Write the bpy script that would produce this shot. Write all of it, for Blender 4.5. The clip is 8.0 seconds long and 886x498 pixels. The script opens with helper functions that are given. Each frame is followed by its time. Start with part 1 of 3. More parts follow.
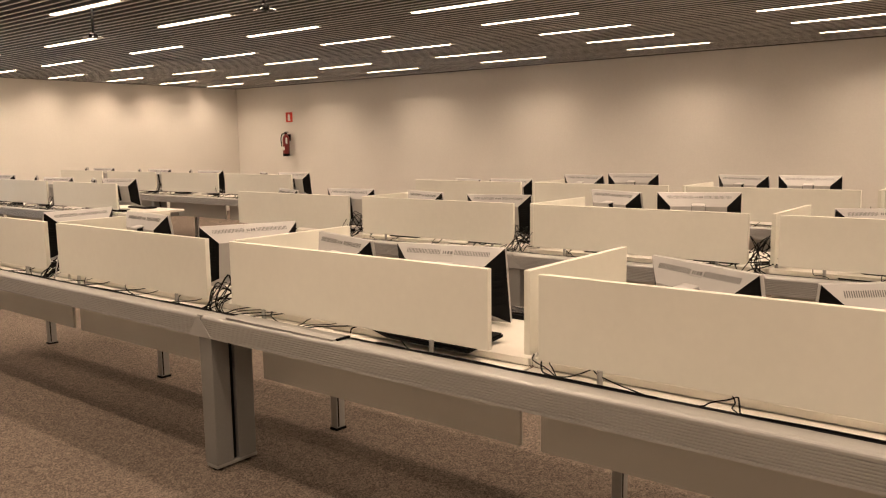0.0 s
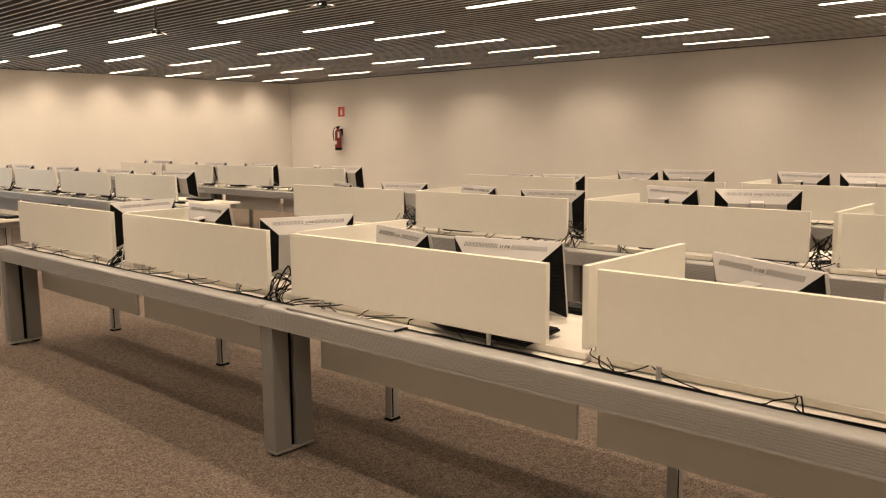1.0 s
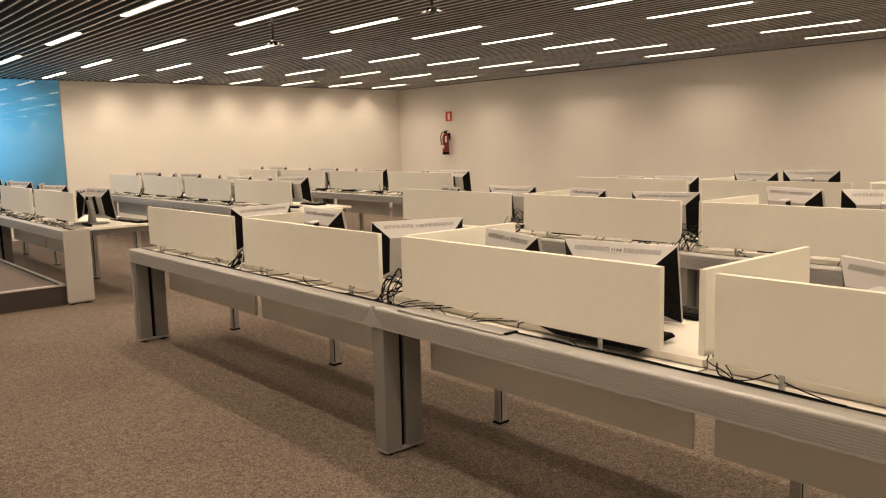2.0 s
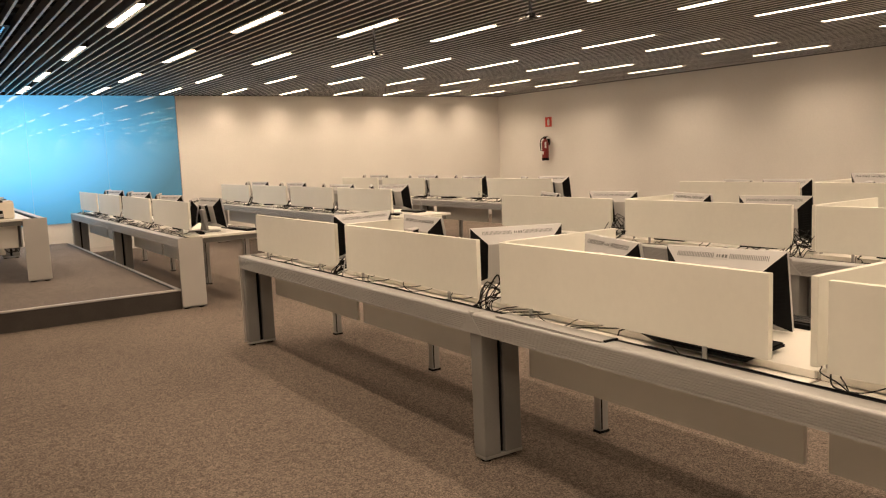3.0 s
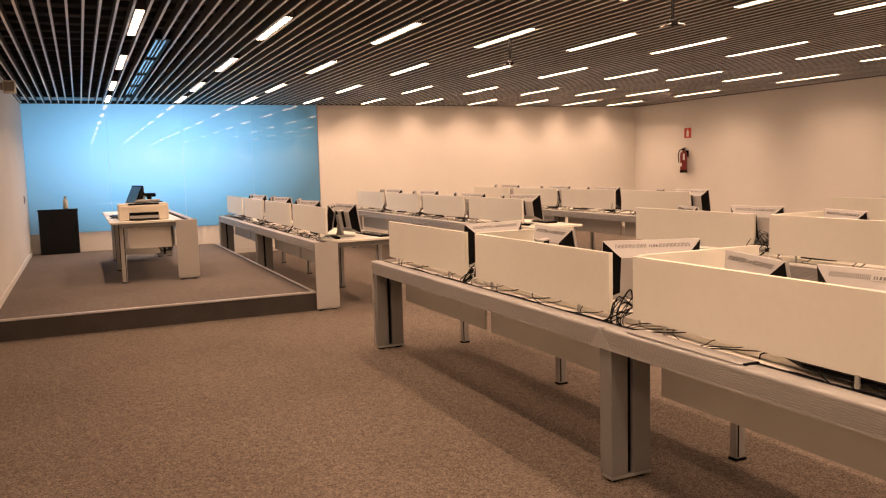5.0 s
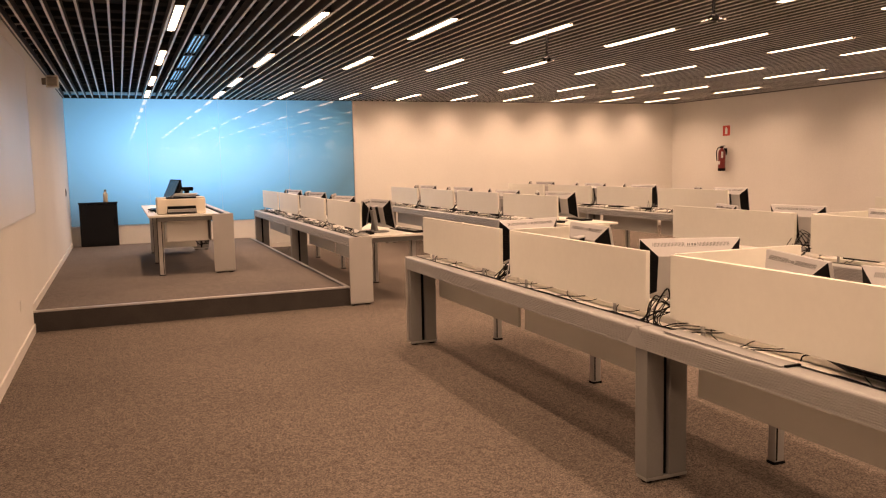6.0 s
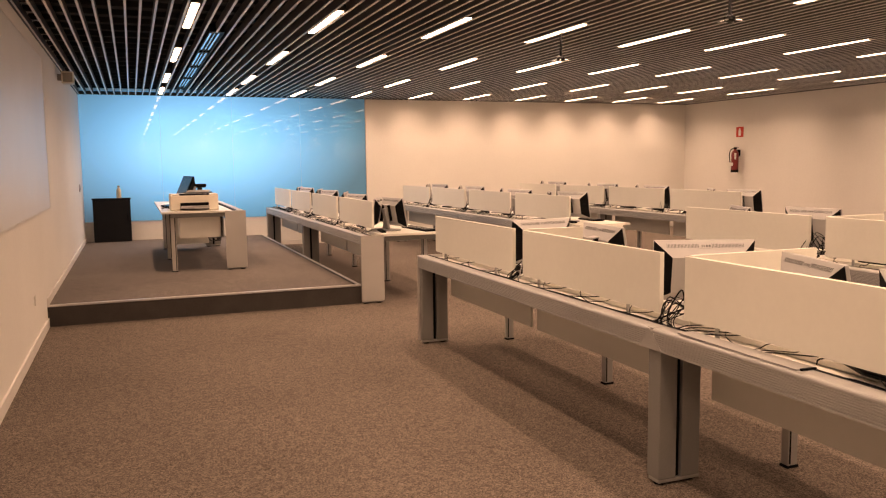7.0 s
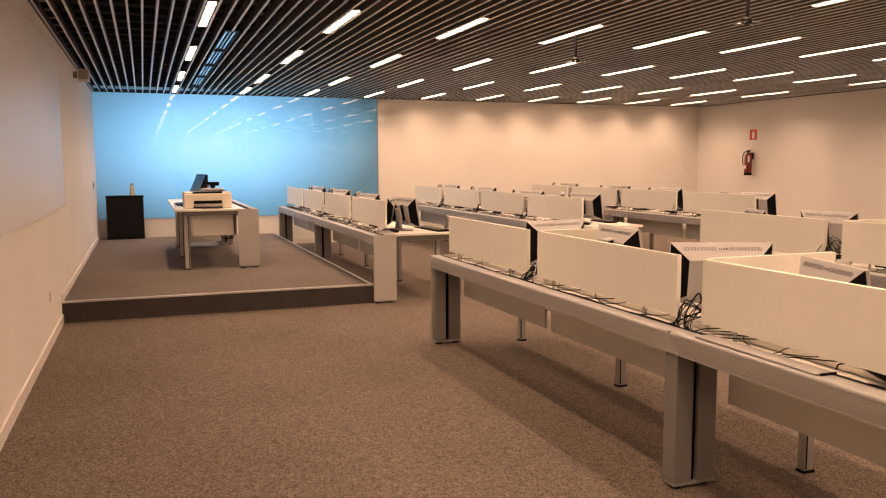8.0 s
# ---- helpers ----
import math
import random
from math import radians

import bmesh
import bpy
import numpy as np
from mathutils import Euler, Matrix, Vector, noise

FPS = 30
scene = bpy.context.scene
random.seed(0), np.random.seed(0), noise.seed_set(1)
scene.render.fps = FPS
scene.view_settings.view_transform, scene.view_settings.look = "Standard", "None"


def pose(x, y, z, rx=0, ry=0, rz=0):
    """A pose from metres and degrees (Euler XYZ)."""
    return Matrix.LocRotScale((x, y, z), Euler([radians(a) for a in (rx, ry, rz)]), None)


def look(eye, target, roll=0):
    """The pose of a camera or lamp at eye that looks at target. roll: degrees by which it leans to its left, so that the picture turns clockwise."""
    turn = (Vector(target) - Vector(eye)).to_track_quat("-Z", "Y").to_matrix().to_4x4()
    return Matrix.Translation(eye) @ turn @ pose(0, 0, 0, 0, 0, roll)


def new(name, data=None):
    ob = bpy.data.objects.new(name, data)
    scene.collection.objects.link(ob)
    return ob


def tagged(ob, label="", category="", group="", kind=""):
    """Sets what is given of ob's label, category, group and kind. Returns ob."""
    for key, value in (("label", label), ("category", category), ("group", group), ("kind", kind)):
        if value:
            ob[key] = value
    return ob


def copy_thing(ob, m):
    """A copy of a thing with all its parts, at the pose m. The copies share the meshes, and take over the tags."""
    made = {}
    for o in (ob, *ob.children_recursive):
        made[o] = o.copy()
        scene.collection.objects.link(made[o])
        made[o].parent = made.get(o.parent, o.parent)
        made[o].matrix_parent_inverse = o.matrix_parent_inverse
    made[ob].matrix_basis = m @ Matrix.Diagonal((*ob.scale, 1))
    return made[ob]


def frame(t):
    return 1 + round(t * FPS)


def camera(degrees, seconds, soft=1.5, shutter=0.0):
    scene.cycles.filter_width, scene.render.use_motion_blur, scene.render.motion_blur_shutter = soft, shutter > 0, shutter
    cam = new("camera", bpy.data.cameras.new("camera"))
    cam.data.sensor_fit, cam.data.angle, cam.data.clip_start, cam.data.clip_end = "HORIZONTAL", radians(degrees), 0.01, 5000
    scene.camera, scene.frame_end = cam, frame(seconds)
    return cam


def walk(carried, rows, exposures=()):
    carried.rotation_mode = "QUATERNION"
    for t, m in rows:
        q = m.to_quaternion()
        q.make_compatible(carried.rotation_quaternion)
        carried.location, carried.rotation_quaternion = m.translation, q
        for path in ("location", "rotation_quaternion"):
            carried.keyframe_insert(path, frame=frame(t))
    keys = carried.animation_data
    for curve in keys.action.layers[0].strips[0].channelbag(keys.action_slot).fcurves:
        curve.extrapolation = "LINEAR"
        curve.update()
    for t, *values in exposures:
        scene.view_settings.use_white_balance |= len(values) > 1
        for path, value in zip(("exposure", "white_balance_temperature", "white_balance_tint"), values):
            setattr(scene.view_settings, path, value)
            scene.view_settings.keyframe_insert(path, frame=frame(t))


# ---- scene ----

# ---------------- camera and walk ----------------
cam = camera(57.7, 8.0, soft=1.2)
PATH = [
    (0, (0.425, 0.048, 1.509), (1.975, 1.283, 1.244), -0.8),
    (0.5, (0.395, 0.049, 1.51), (1.936, 1.291, 1.23), -0.2),
    (1, (0.372, 0.059, 1.509), (1.845, 1.383, 1.233), -0.5),
    (1.5, (0.358, 0.069, 1.508), (1.739, 1.49, 1.238), -0.9),
    (3, (0.359, 0.056, 1.506), (1.449, 1.715, 1.268), -2.4),
    (3.5, (0.36, 0.053, 1.505), (1.358, 1.772, 1.281), -2.4),
    (4, (0.371, 0.06, 1.505), (1.294, 1.821, 1.289), -2.4),
    (4.5, (0.37, 0.068, 1.506), (1.235, 1.86, 1.299), -2.0),
    (5, (0.369, 0.081, 1.504), (1.181, 1.897, 1.301), -1.6),
    (6.5, (0.365, 0.103, 1.5), (1.084, 1.957, 1.288), -1.0),
    (7, (0.35, 0.105, 1.502), (1.063, 1.962, 1.29), -0.7),
    (7.5, (0.333, 0.114, 1.498), (1.037, 1.975, 1.288), -0.3),
    (8, (0.32, 0.12, 1.502), (1.011, 1.985, 1.291), -0.2),
]
EXPOSURES = [(0.0, -0.03, 6600, 13), (1.5, -0.03, 6400, 8), (3.0, -0.08, 6550, 10), (3.5, -0.04, 7100, 19), (5.0, -0.03, 7850, 29), (8.0, -0.03, 7950, 30)]
walk(cam, [(t, look(e, g, r)) for t, e, g, r in PATH], EXPOSURES)

# ---------------- world and light levels ----------------
world = bpy.data.worlds.new("world")
scene.world = world
world.use_nodes = True
world.node_tree.nodes["Background"].inputs["Color"].default_value = (0.6, 0.7, 0.9, 1)
world.node_tree.nodes["Background"].inputs["Strength"].default_value = 0.02
LAMP_COLOUR = (1.0, 0.76, 0.54)
LAMP_STRENGTH = 9.0
LAMP_WATTS = 14.5
LAMP_SPREAD = 138
GLOW_STRENGTH = 1.0

# ---------------- dimensions ----------------
X_LEFT, X_RIGHT = -0.46, 12.19
Y_NEAR, Y_FAR = -3.6, 15.42
Z_CEIL = 2.765
PLAT_Y, PLAT_X, PLAT_Z = 8.475, 2.612, 0.205
BLUE_X = 4.64


# ---------------- materials ----------------
def mat(name, colour, rough=0.5, metal=0.0, vary=0.08, scale=6.0, grain=0.0, grain_scale=120.0, spec=0.5,
        rand=0.0, bump=0.0, bump_scale=200.0, coat=0.0, stretch=(1, 1, 1)):
    m = bpy.data.materials.new(name)
    m.use_nodes = True
    nt = m.node_tree
    b = nt.nodes["Principled BSDF"]
    b.inputs["Roughness"].default_value = rough
    b.inputs["Metallic"].default_value = metal
    b.inputs["Specular IOR Level"].default_value = spec
    b.inputs["Coat Weight"].default_value = coat
    co = nt.nodes.new("ShaderNodeTexCoord")
    mp = nt.nodes.new("ShaderNodeMapping")
    mp.inputs["Scale"].default_value = stretch
    nt.links.new(co.outputs["Object"], mp.inputs["Vector"])

    def noise_at(sc, detail):
        n = nt.nodes.new("ShaderNodeTexNoise")
        n.inputs["Scale"].default_value = sc
        n.inputs["Detail"].default_value = detail
        nt.links.new(mp.outputs["Vector"], n.inputs["Vector"])
        return n

    def scaled(sock, amount, low=0.3, high=0.7):
        r = nt.nodes.new("ShaderNodeMapRange")
        r.inputs["From Min"].default_value = low
        r.inputs["From Max"].default_value = high
        r.inputs["To Min"].default_value = 1 - amount
        r.inputs["To Max"].default_value = 1 + amount
        nt.links.new(sock, r.inputs["Value"])
        return r.outputs["Result"]

    def times(a, c):
        x = nt.nodes.new("ShaderNodeMath")
        x.operation = "MULTIPLY"
        nt.links.new(a, x.inputs[0])
        nt.links.new(c, x.inputs[1])
        return x.outputs[0]

    f = scaled(noise_at(scale, 4).outputs["Fac"], vary)
    if grain:
        f = times(f, scaled(noise_at(grain_scale, 2).outputs["Fac"], grain))
    if rand:
        oi = nt.nodes.new("ShaderNodeObjectInfo")
        r = nt.nodes.new("ShaderNodeMapRange")
        r.inputs["To Min"].default_value = 1 - rand
        r.inputs["To Max"].default_value = 1 + rand
        nt.links.new(oi.outputs["Random"], r.inputs["Value"])
        f = times(f, r.outputs["Result"])
    v = nt.nodes.new("ShaderNodeVectorMath")
    v.operation = "SCALE"
    v.inputs[0].default_value = colour
    nt.links.new(f, v.inputs["Scale"])
    nt.links.new(v.outputs["Vector"], b.inputs["Base Color"])
    rr = nt.nodes.new("ShaderNodeMapRange")
    rr.inputs["To Min"].default_value = max(0.02, rough - 0.08)
    rr.inputs["To Max"].default_value = min(1, rough + 0.08)
    nt.links.new(noise_at(scale * 2.3, 3).outputs["Fac"], rr.inputs["Value"])
    nt.links.new(rr.outputs["Result"], b.inputs["Roughness"])
    if bump:
        bp = nt.nodes.new("ShaderNodeBump")
        bp.inputs["Strength"].default_value = bump
        bp.inputs["Distance"].default_value = 0.004
        nt.links.new(noise_at(bump_scale, 3).outputs["Fac"], bp.inputs["Height"])
        nt.links.new(bp.outputs["Normal"], b.inputs["Normal"])
    return m


def carpet(name, colour, loops, contrast):
    """Loop pile: each loop has its own tone, in small clumps, with wide worn patches and a rough relief."""
    m = bpy.data.materials.new(name)
    m.use_nodes = True
    nt = m.node_tree
    b = nt.nodes["Principled BSDF"]
    b.inputs["Roughness"].default_value = 0.97
    b.inputs["Specular IOR Level"].default_value = 0.08
    co = nt.nodes.new("ShaderNodeTexCoord")

    def node(kind, scale, detail=0.0):
        n = nt.nodes.new(kind)
        n.inputs["Scale"].default_value = scale
        if detail:
            n.inputs["Detail"].default_value = detail
        nt.links.new(co.outputs["Object"], n.inputs["Vector"])
        return n

    def spread(sock, lo, hi, f0=0.0, f1=1.0):
        r = nt.nodes.new("ShaderNodeMapRange")
        for k, v in (("From Min", f0), ("From Max", f1), ("To Min", lo), ("To Max", hi)):
            r.inputs[k].default_value = v
        nt.links.new(sock, r.inputs["Value"])
        return r.outputs["Result"]

    def times(a, c):
        x = nt.nodes.new("ShaderNodeMath")
        x.operation = "MULTIPLY"
        nt.links.new(a, x.inputs[0])
        nt.links.new(c, x.inputs[1])
        return x.outputs[0]

    cells = node("ShaderNodeTexVoronoi", loops)
    tone = nt.nodes.new("ShaderNodeSeparateColor")
    nt.links.new(cells.outputs["Color"], tone.inputs["Color"])
    clumps = node("ShaderNodeTexVoronoi", loops * 0.42)
    tone2 = nt.nodes.new("ShaderNodeSeparateColor")
    nt.links.new(clumps.outputs["Color"], tone2.inputs["Color"])
    f = spread(tone.outputs["Red"], 1 - contrast, 1 + contrast)
    f = times(f, spread(tone2.outputs["Green"], 1 - contrast * 0.28, 1 + contrast * 0.28))
    f = times(f, spread(node("ShaderNodeTexNoise", 22, 3).outputs["Fac"], 0.92, 1.08, 0.35, 0.65))
    f = times(f, spread(node("ShaderNodeTexNoise", 0.9, 4).outputs["Fac"], 0.91, 1.09, 0.3, 0.7))
    v = nt.nodes.new("ShaderNodeVectorMath")
    v.operation = "SCALE"
    v.inputs[0].default_value = colour
    nt.links.new(f, v.inputs["Scale"])
    nt.links.new(v.outputs["Vector"], b.inputs["Base Color"])
    bp = nt.nodes.new("ShaderNodeBump")
    bp.inputs["Strength"].default_value = 0.5
    bp.inputs["Distance"].default_value = 0.003
    bp.invert = True
    nt.links.new(cells.outputs["Distance"], bp.inputs["Height"])
    nt.links.new(bp.outputs["Normal"], b.inputs["Normal"])
    return m


def glow(name, colour, strength):
    m = bpy.data.materials.new(name)
    m.use_nodes = True
    b = m.node_tree.nodes["Principled BSDF"]
    b.inputs["Base Color"].default_value = (0.8, 0.8, 0.8, 1)
    b.inputs["Emission Color"].default_value = (*colour, 1)
    b.inputs["Emission Strength"].default_value = strength
    return m


WALL = mat("wall_paint", (0.80, 0.775, 0.73), 0.75, vary=0.025, scale=0.9, grain=0.015, grain_scale=40, bump=0.08, bump_scale=160)
BOARD = mat("whiteboard_enamel", (0.765, 0.755, 0.74), 0.42, vary=0.02, scale=1.2, spec=0.6)
SKIRT = mat("skirting_paint", (0.76, 0.73, 0.69), 0.5, vary=0.05, scale=3)
CARPET = carpet("loop_carpet", (0.158, 0.128, 0.107), 180, 0.55)
CARPET_PLATFORM = carpet("platform_carpet", (0.160, 0.138, 0.123), 170, 0.30)
RISER = mat("riser_carpet", (0.064, 0.056, 0.051), 0.95, vary=0.12, scale=4, grain=0.2, grain_scale=150, spec=0.1, bump=0.5)
ALU = mat("anodised_aluminium", (0.41, 0.405, 0.395), 0.5, metal=0.35, vary=0.04, scale=2, grain=0.05, grain_scale=60, stretch=(8, 0.4, 8))
ALU_DULL = mat("grey_lacquered_steel", (0.235, 0.232, 0.225), 0.5, metal=0.25, vary=0.05, scale=3, grain=0.03)
CAP = mat("cap_lacquer_and_lit_leg", (0.47, 0.45, 0.425), 0.5, metal=0.1, vary=0.04, scale=3, grain=0.03)
EDGE_TRIM = mat("aluminium_nosing", (0.58, 0.56, 0.54), 0.38, metal=0.6, vary=0.05, scale=9)
# Slat sides darkened, undersides brightened: the fall of light is in these colours.
SLAT_SHADED = mat("slat_shaded_side", (0.105, 0.10, 0.097), 0.5, metal=0.1, vary=0.05, scale=1.5)
SLAT_LIT = mat("slat_lit_underside", (0.76, 0.74, 0.72), 0.42, metal=0.3, vary=0.05, scale=2)
PLENUM = mat("plenum_black", (0.035, 0.033, 0.033), 0.9, vary=0.3, scale=2)
LAMINATE = mat("white_laminate", (0.80, 0.77, 0.71), 0.38, vary=0.02, scale=2.5, grain=0.01, rand=0.02)
SCREEN_PANEL = mat("cream_screen_panel", (0.775, 0.76, 0.685), 0.55, vary=0.02, scale=1.6, grain=0.012, grain_scale=30, rand=0.02)
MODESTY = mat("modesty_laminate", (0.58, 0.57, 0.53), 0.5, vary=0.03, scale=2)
BLACK = mat("black_plastic", (0.006, 0.006, 0.0065), 0.5, vary=0.2, scale=12, spec=0.05)
BLACK_GLOSS = mat("black_screen_glass", (0.005, 0.0055, 0.007), 0.18, vary=0.2, scale=5, spec=0.3)
CABLE = mat("cable_rubber", (0.006, 0.006, 0.006), 0.55, vary=0.15, scale=30, spec=0.06)
CABLE_GREY = mat("cable_grey", (0.35, 0.34, 0.33), 0.5, vary=0.1, scale=30)
SILVER = mat("silver_plastic", (0.44, 0.43, 0.425), 0.4, metal=0.15, vary=0.03, scale=8, rand=0.03)
SILVER_DARK = mat("dark_silver_plastic", (0.30, 0.295, 0.29), 0.45, metal=0.1, vary=0.04, scale=8)
HOUSING = mat("dark_lamp_housing", (0.05, 0.048, 0.046), 0.6, vary=0.1, scale=6)
SLOT_GREY = mat("vent_shadow_plastic", (0.12, 0.117, 0.114), 0.6, vary=0.1, scale=8)
DUCT = mat("bright_duct_metal", (0.75, 0.76, 0.78), 0.22, metal=1.0, vary=0.05, scale=4)
RED = mat("red_enamel", (0.20, 0.012, 0.010), 0.32, vary=0.08, scale=9, coat=0.4)
RED_SIGN = mat("red_sign", (0.62, 0.05, 0.03), 0.4, vary=0.05, scale=8)
WHITE_PLASTIC = mat("white_plastic", (0.78, 0.76, 0.72), 0.4, vary=0.03, scale=8)
BEIGE_PLASTIC = mat("beige_plastic", (0.72, 0.66, 0.55), 0.42, vary=0.04, scale=6)
CABINET_DARK = mat("dark_cabinet", (0.008, 0.008, 0.009), 0.55, vary=0.12, scale=5, spec=0.2)
GREY_PLASTIC = mat("grey_plastic", (0.30, 0.27, 0.24), 0.5, vary=0.06, scale=8)
BOTTLE = mat("bottle_plastic", (0.72, 0.63, 0.46), 0.3, vary=0.06, scale=14)
LAMP = glow("lamp_diffuser", LAMP_COLOUR, LAMP_STRENGTH)


def backlit_glass():
    """Blue glass, glossy in front; backlight put in as glow fading from its middle."""
    m = bpy.data.materials.new("backlit_blue_glass")
    m.use_nodes = True
    nt = m.node_tree
    b = nt.nodes["Principled BSDF"]
    b.inputs["Base Color"].default_value = (0.04, 0.16, 0.26, 1)
    b.inputs["Roughness"].default_value = 0.004
    b.inputs["Specular IOR Level"].default_value = 0.8
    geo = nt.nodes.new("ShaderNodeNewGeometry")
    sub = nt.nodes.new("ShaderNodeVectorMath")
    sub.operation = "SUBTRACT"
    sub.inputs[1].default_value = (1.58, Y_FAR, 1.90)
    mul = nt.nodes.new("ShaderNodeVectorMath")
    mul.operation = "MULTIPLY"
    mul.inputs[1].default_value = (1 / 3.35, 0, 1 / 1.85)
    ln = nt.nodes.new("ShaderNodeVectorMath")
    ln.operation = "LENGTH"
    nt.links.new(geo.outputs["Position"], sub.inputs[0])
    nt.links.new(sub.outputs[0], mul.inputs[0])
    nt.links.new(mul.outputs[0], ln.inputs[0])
    # Ramp fades the glow outward in place of lamps behind the glass.
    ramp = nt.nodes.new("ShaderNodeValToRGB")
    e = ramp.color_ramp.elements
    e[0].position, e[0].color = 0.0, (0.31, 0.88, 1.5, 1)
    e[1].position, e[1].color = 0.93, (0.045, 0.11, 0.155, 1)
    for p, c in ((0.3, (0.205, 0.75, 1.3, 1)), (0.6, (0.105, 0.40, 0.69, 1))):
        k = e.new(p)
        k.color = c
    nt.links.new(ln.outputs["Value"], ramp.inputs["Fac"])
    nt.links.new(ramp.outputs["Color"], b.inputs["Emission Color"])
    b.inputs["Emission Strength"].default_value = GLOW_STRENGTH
    return m


BLUE_GLASS = backlit_glass()


# ---------------- building helpers ----------------
def box(bm, x0, x1, y0, y1, z0, z1, bevel=0.0):
    r = bmesh.ops.create_cube(bm, size=1.0, matrix=Matrix.Translation(((x0 + x1) / 2, (y0 + y1) / 2, (z0 + z1) / 2))
                              @ Matrix.Diagonal((x1 - x0, y1 - y0, z1 - z0, 1)))
    if bevel:
        es = list({e for v in r["verts"] for e in v.link_edges})
        bmesh.ops.bevel(bm, geom=es, offset=bevel, segments=2, affect="EDGES", profile=0.5)
    return bm


def B(*args):
    """A new bmesh of one box, or of several when tuples are given."""
    bm = bmesh.new()
    if isinstance(args[0], tuple):
        for a in args:
            box(bm, *a)
    else:
        box(bm, *args)
    return bm


def rod(bm, a, c, r, seg=12, r2=None):
    a, c = Vector(a), Vector(c)
    d = c - a
    m = Matrix.Translation((a + c) / 2) @ d.to_track_quat("Z", "Y").to_matrix().to_4x4()
    bmesh.ops.create_cone(bm, cap_ends=True, segments=seg, radius1=r, radius2=r if r2 is None else r2, depth=d.length, matrix=m)
    return bm


def R(a, c, r, seg=12, r2=None):
    return rod(bmesh.new(), a, c, r, seg, r2)


def lathe(profile, seg=20):
    """A turned body: (radius, height) pairs round the z axis."""
    bm = bmesh.new()
    rings = [[bm.verts.new((r * math.cos(2 * math.pi * i / seg), r * math.sin(2 * math.pi * i / seg), z)) for i in range(seg)] for r, z in profile]
    for p, q in zip(rings, rings[1:]):
        for i in range(seg):
            bm.faces.new((p[i], p[(i + 1) % seg], q[(i + 1) % seg], q[i]))
    bm.faces.new(reversed(rings[0]))
    bm.faces.new(rings[-1])
    return bm


def extrude_y(profile, y0, y1):
    """A closed outline in x and z, drawn out along y."""
    bm = bmesh.new()
    a = [bm.verts.new((x, y0, z)) for x, z in profile]
    c = [bm.verts.new((x, y1, z)) for x, z in profile]
    n = len(profile)
    for i in range(n):
        bm.faces.new((a[i], a[(i + 1) % n], c[(i + 1) % n], c[i]))
    bm.faces.new(a)
    bm.faces.new(reversed(c))
    bmesh.ops.recalc_face_normals(bm, faces=bm.faces)
    return bm


def mesh_of(name, bm, material, smooth=False):
    me = bpy.data.meshes.new(name)
    bm.to_mesh(me)
    bm.free()
    me.materials.append(material)
    if smooth:
        for p in me.polygons:
            p.use_smooth = True
    return me


def part(name, bm, material, parent, label="", smooth=False):
    ob = new(name, mesh_of(name, bm, material, smooth))
    ob.parent = parent
    if label:
        tagged(ob, label)
    return ob


def thing(name, m, label, category, group="", kind=""):
    ob = new(name)
    ob.empty_display_size = 0.1
    ob.matrix_basis = m
    return tagged(ob, label, category, group, kind)


def structure(name, bm, material, label="", category=""):
    return tagged(new(name, mesh_of(name, bm, material)), label, category, "", "structure")


def tube(points, r, seg=6, steps=5):
    """Verts and faces of a round tube along a smooth line through the points."""
    P = [Vector(p) for p in points]
    P = [P[0] * 2 - P[1]] + P + [P[-1] * 2 - P[-2]]
    line = []
    for i in range(1, len(P) - 2):
        p0, p1, p2, p3 = P[i - 1:i + 3]
        for k in range(steps):
            u = k / steps
            line.append(0.5 * (2 * p1 + (p2 - p0) * u + (2 * p0 - 5 * p1 + 4 * p2 - p3) * u * u + (3 * p1 - p0 - 3 * p2 + p3) * u ** 3))
    line.append(P[-2])
    verts, faces = [], []
    for i, p in enumerate(line):
        d = line[min(i + 1, len(line) - 1)] - line[max(i - 1, 0)]
        q = d.to_track_quat("Z", "Y")
        for k in range(seg):
            w = 2 * math.pi * k / seg
            verts.append(p + q @ Vector((r * math.cos(w), r * math.sin(w), 0)))
    for i in range(len(line) - 1):
        for k in range(seg):
            j = (k + 1) % seg
            faces.append((i * seg + k, i * seg + j, (i + 1) * seg + j, (i + 1) * seg + k))
    faces.append(tuple(reversed(range(seg))))
    faces.append(tuple(range((len(line) - 1) * seg, len(line) * seg)))
    return verts, faces


def tube_mesh(name, verts, faces, material):
    me = bpy.data.meshes.new(name)
    me.from_pydata(verts, [], faces)
    me.materials.append(material)
    for f in me.polygons:
        f.use_smooth = True
    return me


def wire(name, points, r, material, parent=None):
    ob = new(name, tube_mesh(name, *tube(points, r), material))
    ob.parent = parent
    return ob


# ---------------- large structure ----------------
T = 0.2
structure("floor", B(X_LEFT - T, X_RIGHT + T, Y_NEAR - T, Y_FAR + T, -0.15, 0.0), CARPET, "brown-grey speckled loop-pile carpet floor", "floor")
structure("wall_west", B(X_LEFT - T, X_LEFT, Y_NEAR - T, Y_FAR + 0.6, 0.0, 3.3), WALL, "plain cream painted side wall", "wall")
structure("wall_east", B(X_RIGHT, X_RIGHT + T, Y_NEAR - T, Y_FAR + 0.6, 0.0, 3.3), WALL, "plain cream painted side wall", "wall")
structure("wall_south", B(X_LEFT, X_RIGHT, Y_NEAR - T, Y_NEAR, 0.0, 3.3), WALL, "plain cream painted wall", "wall")
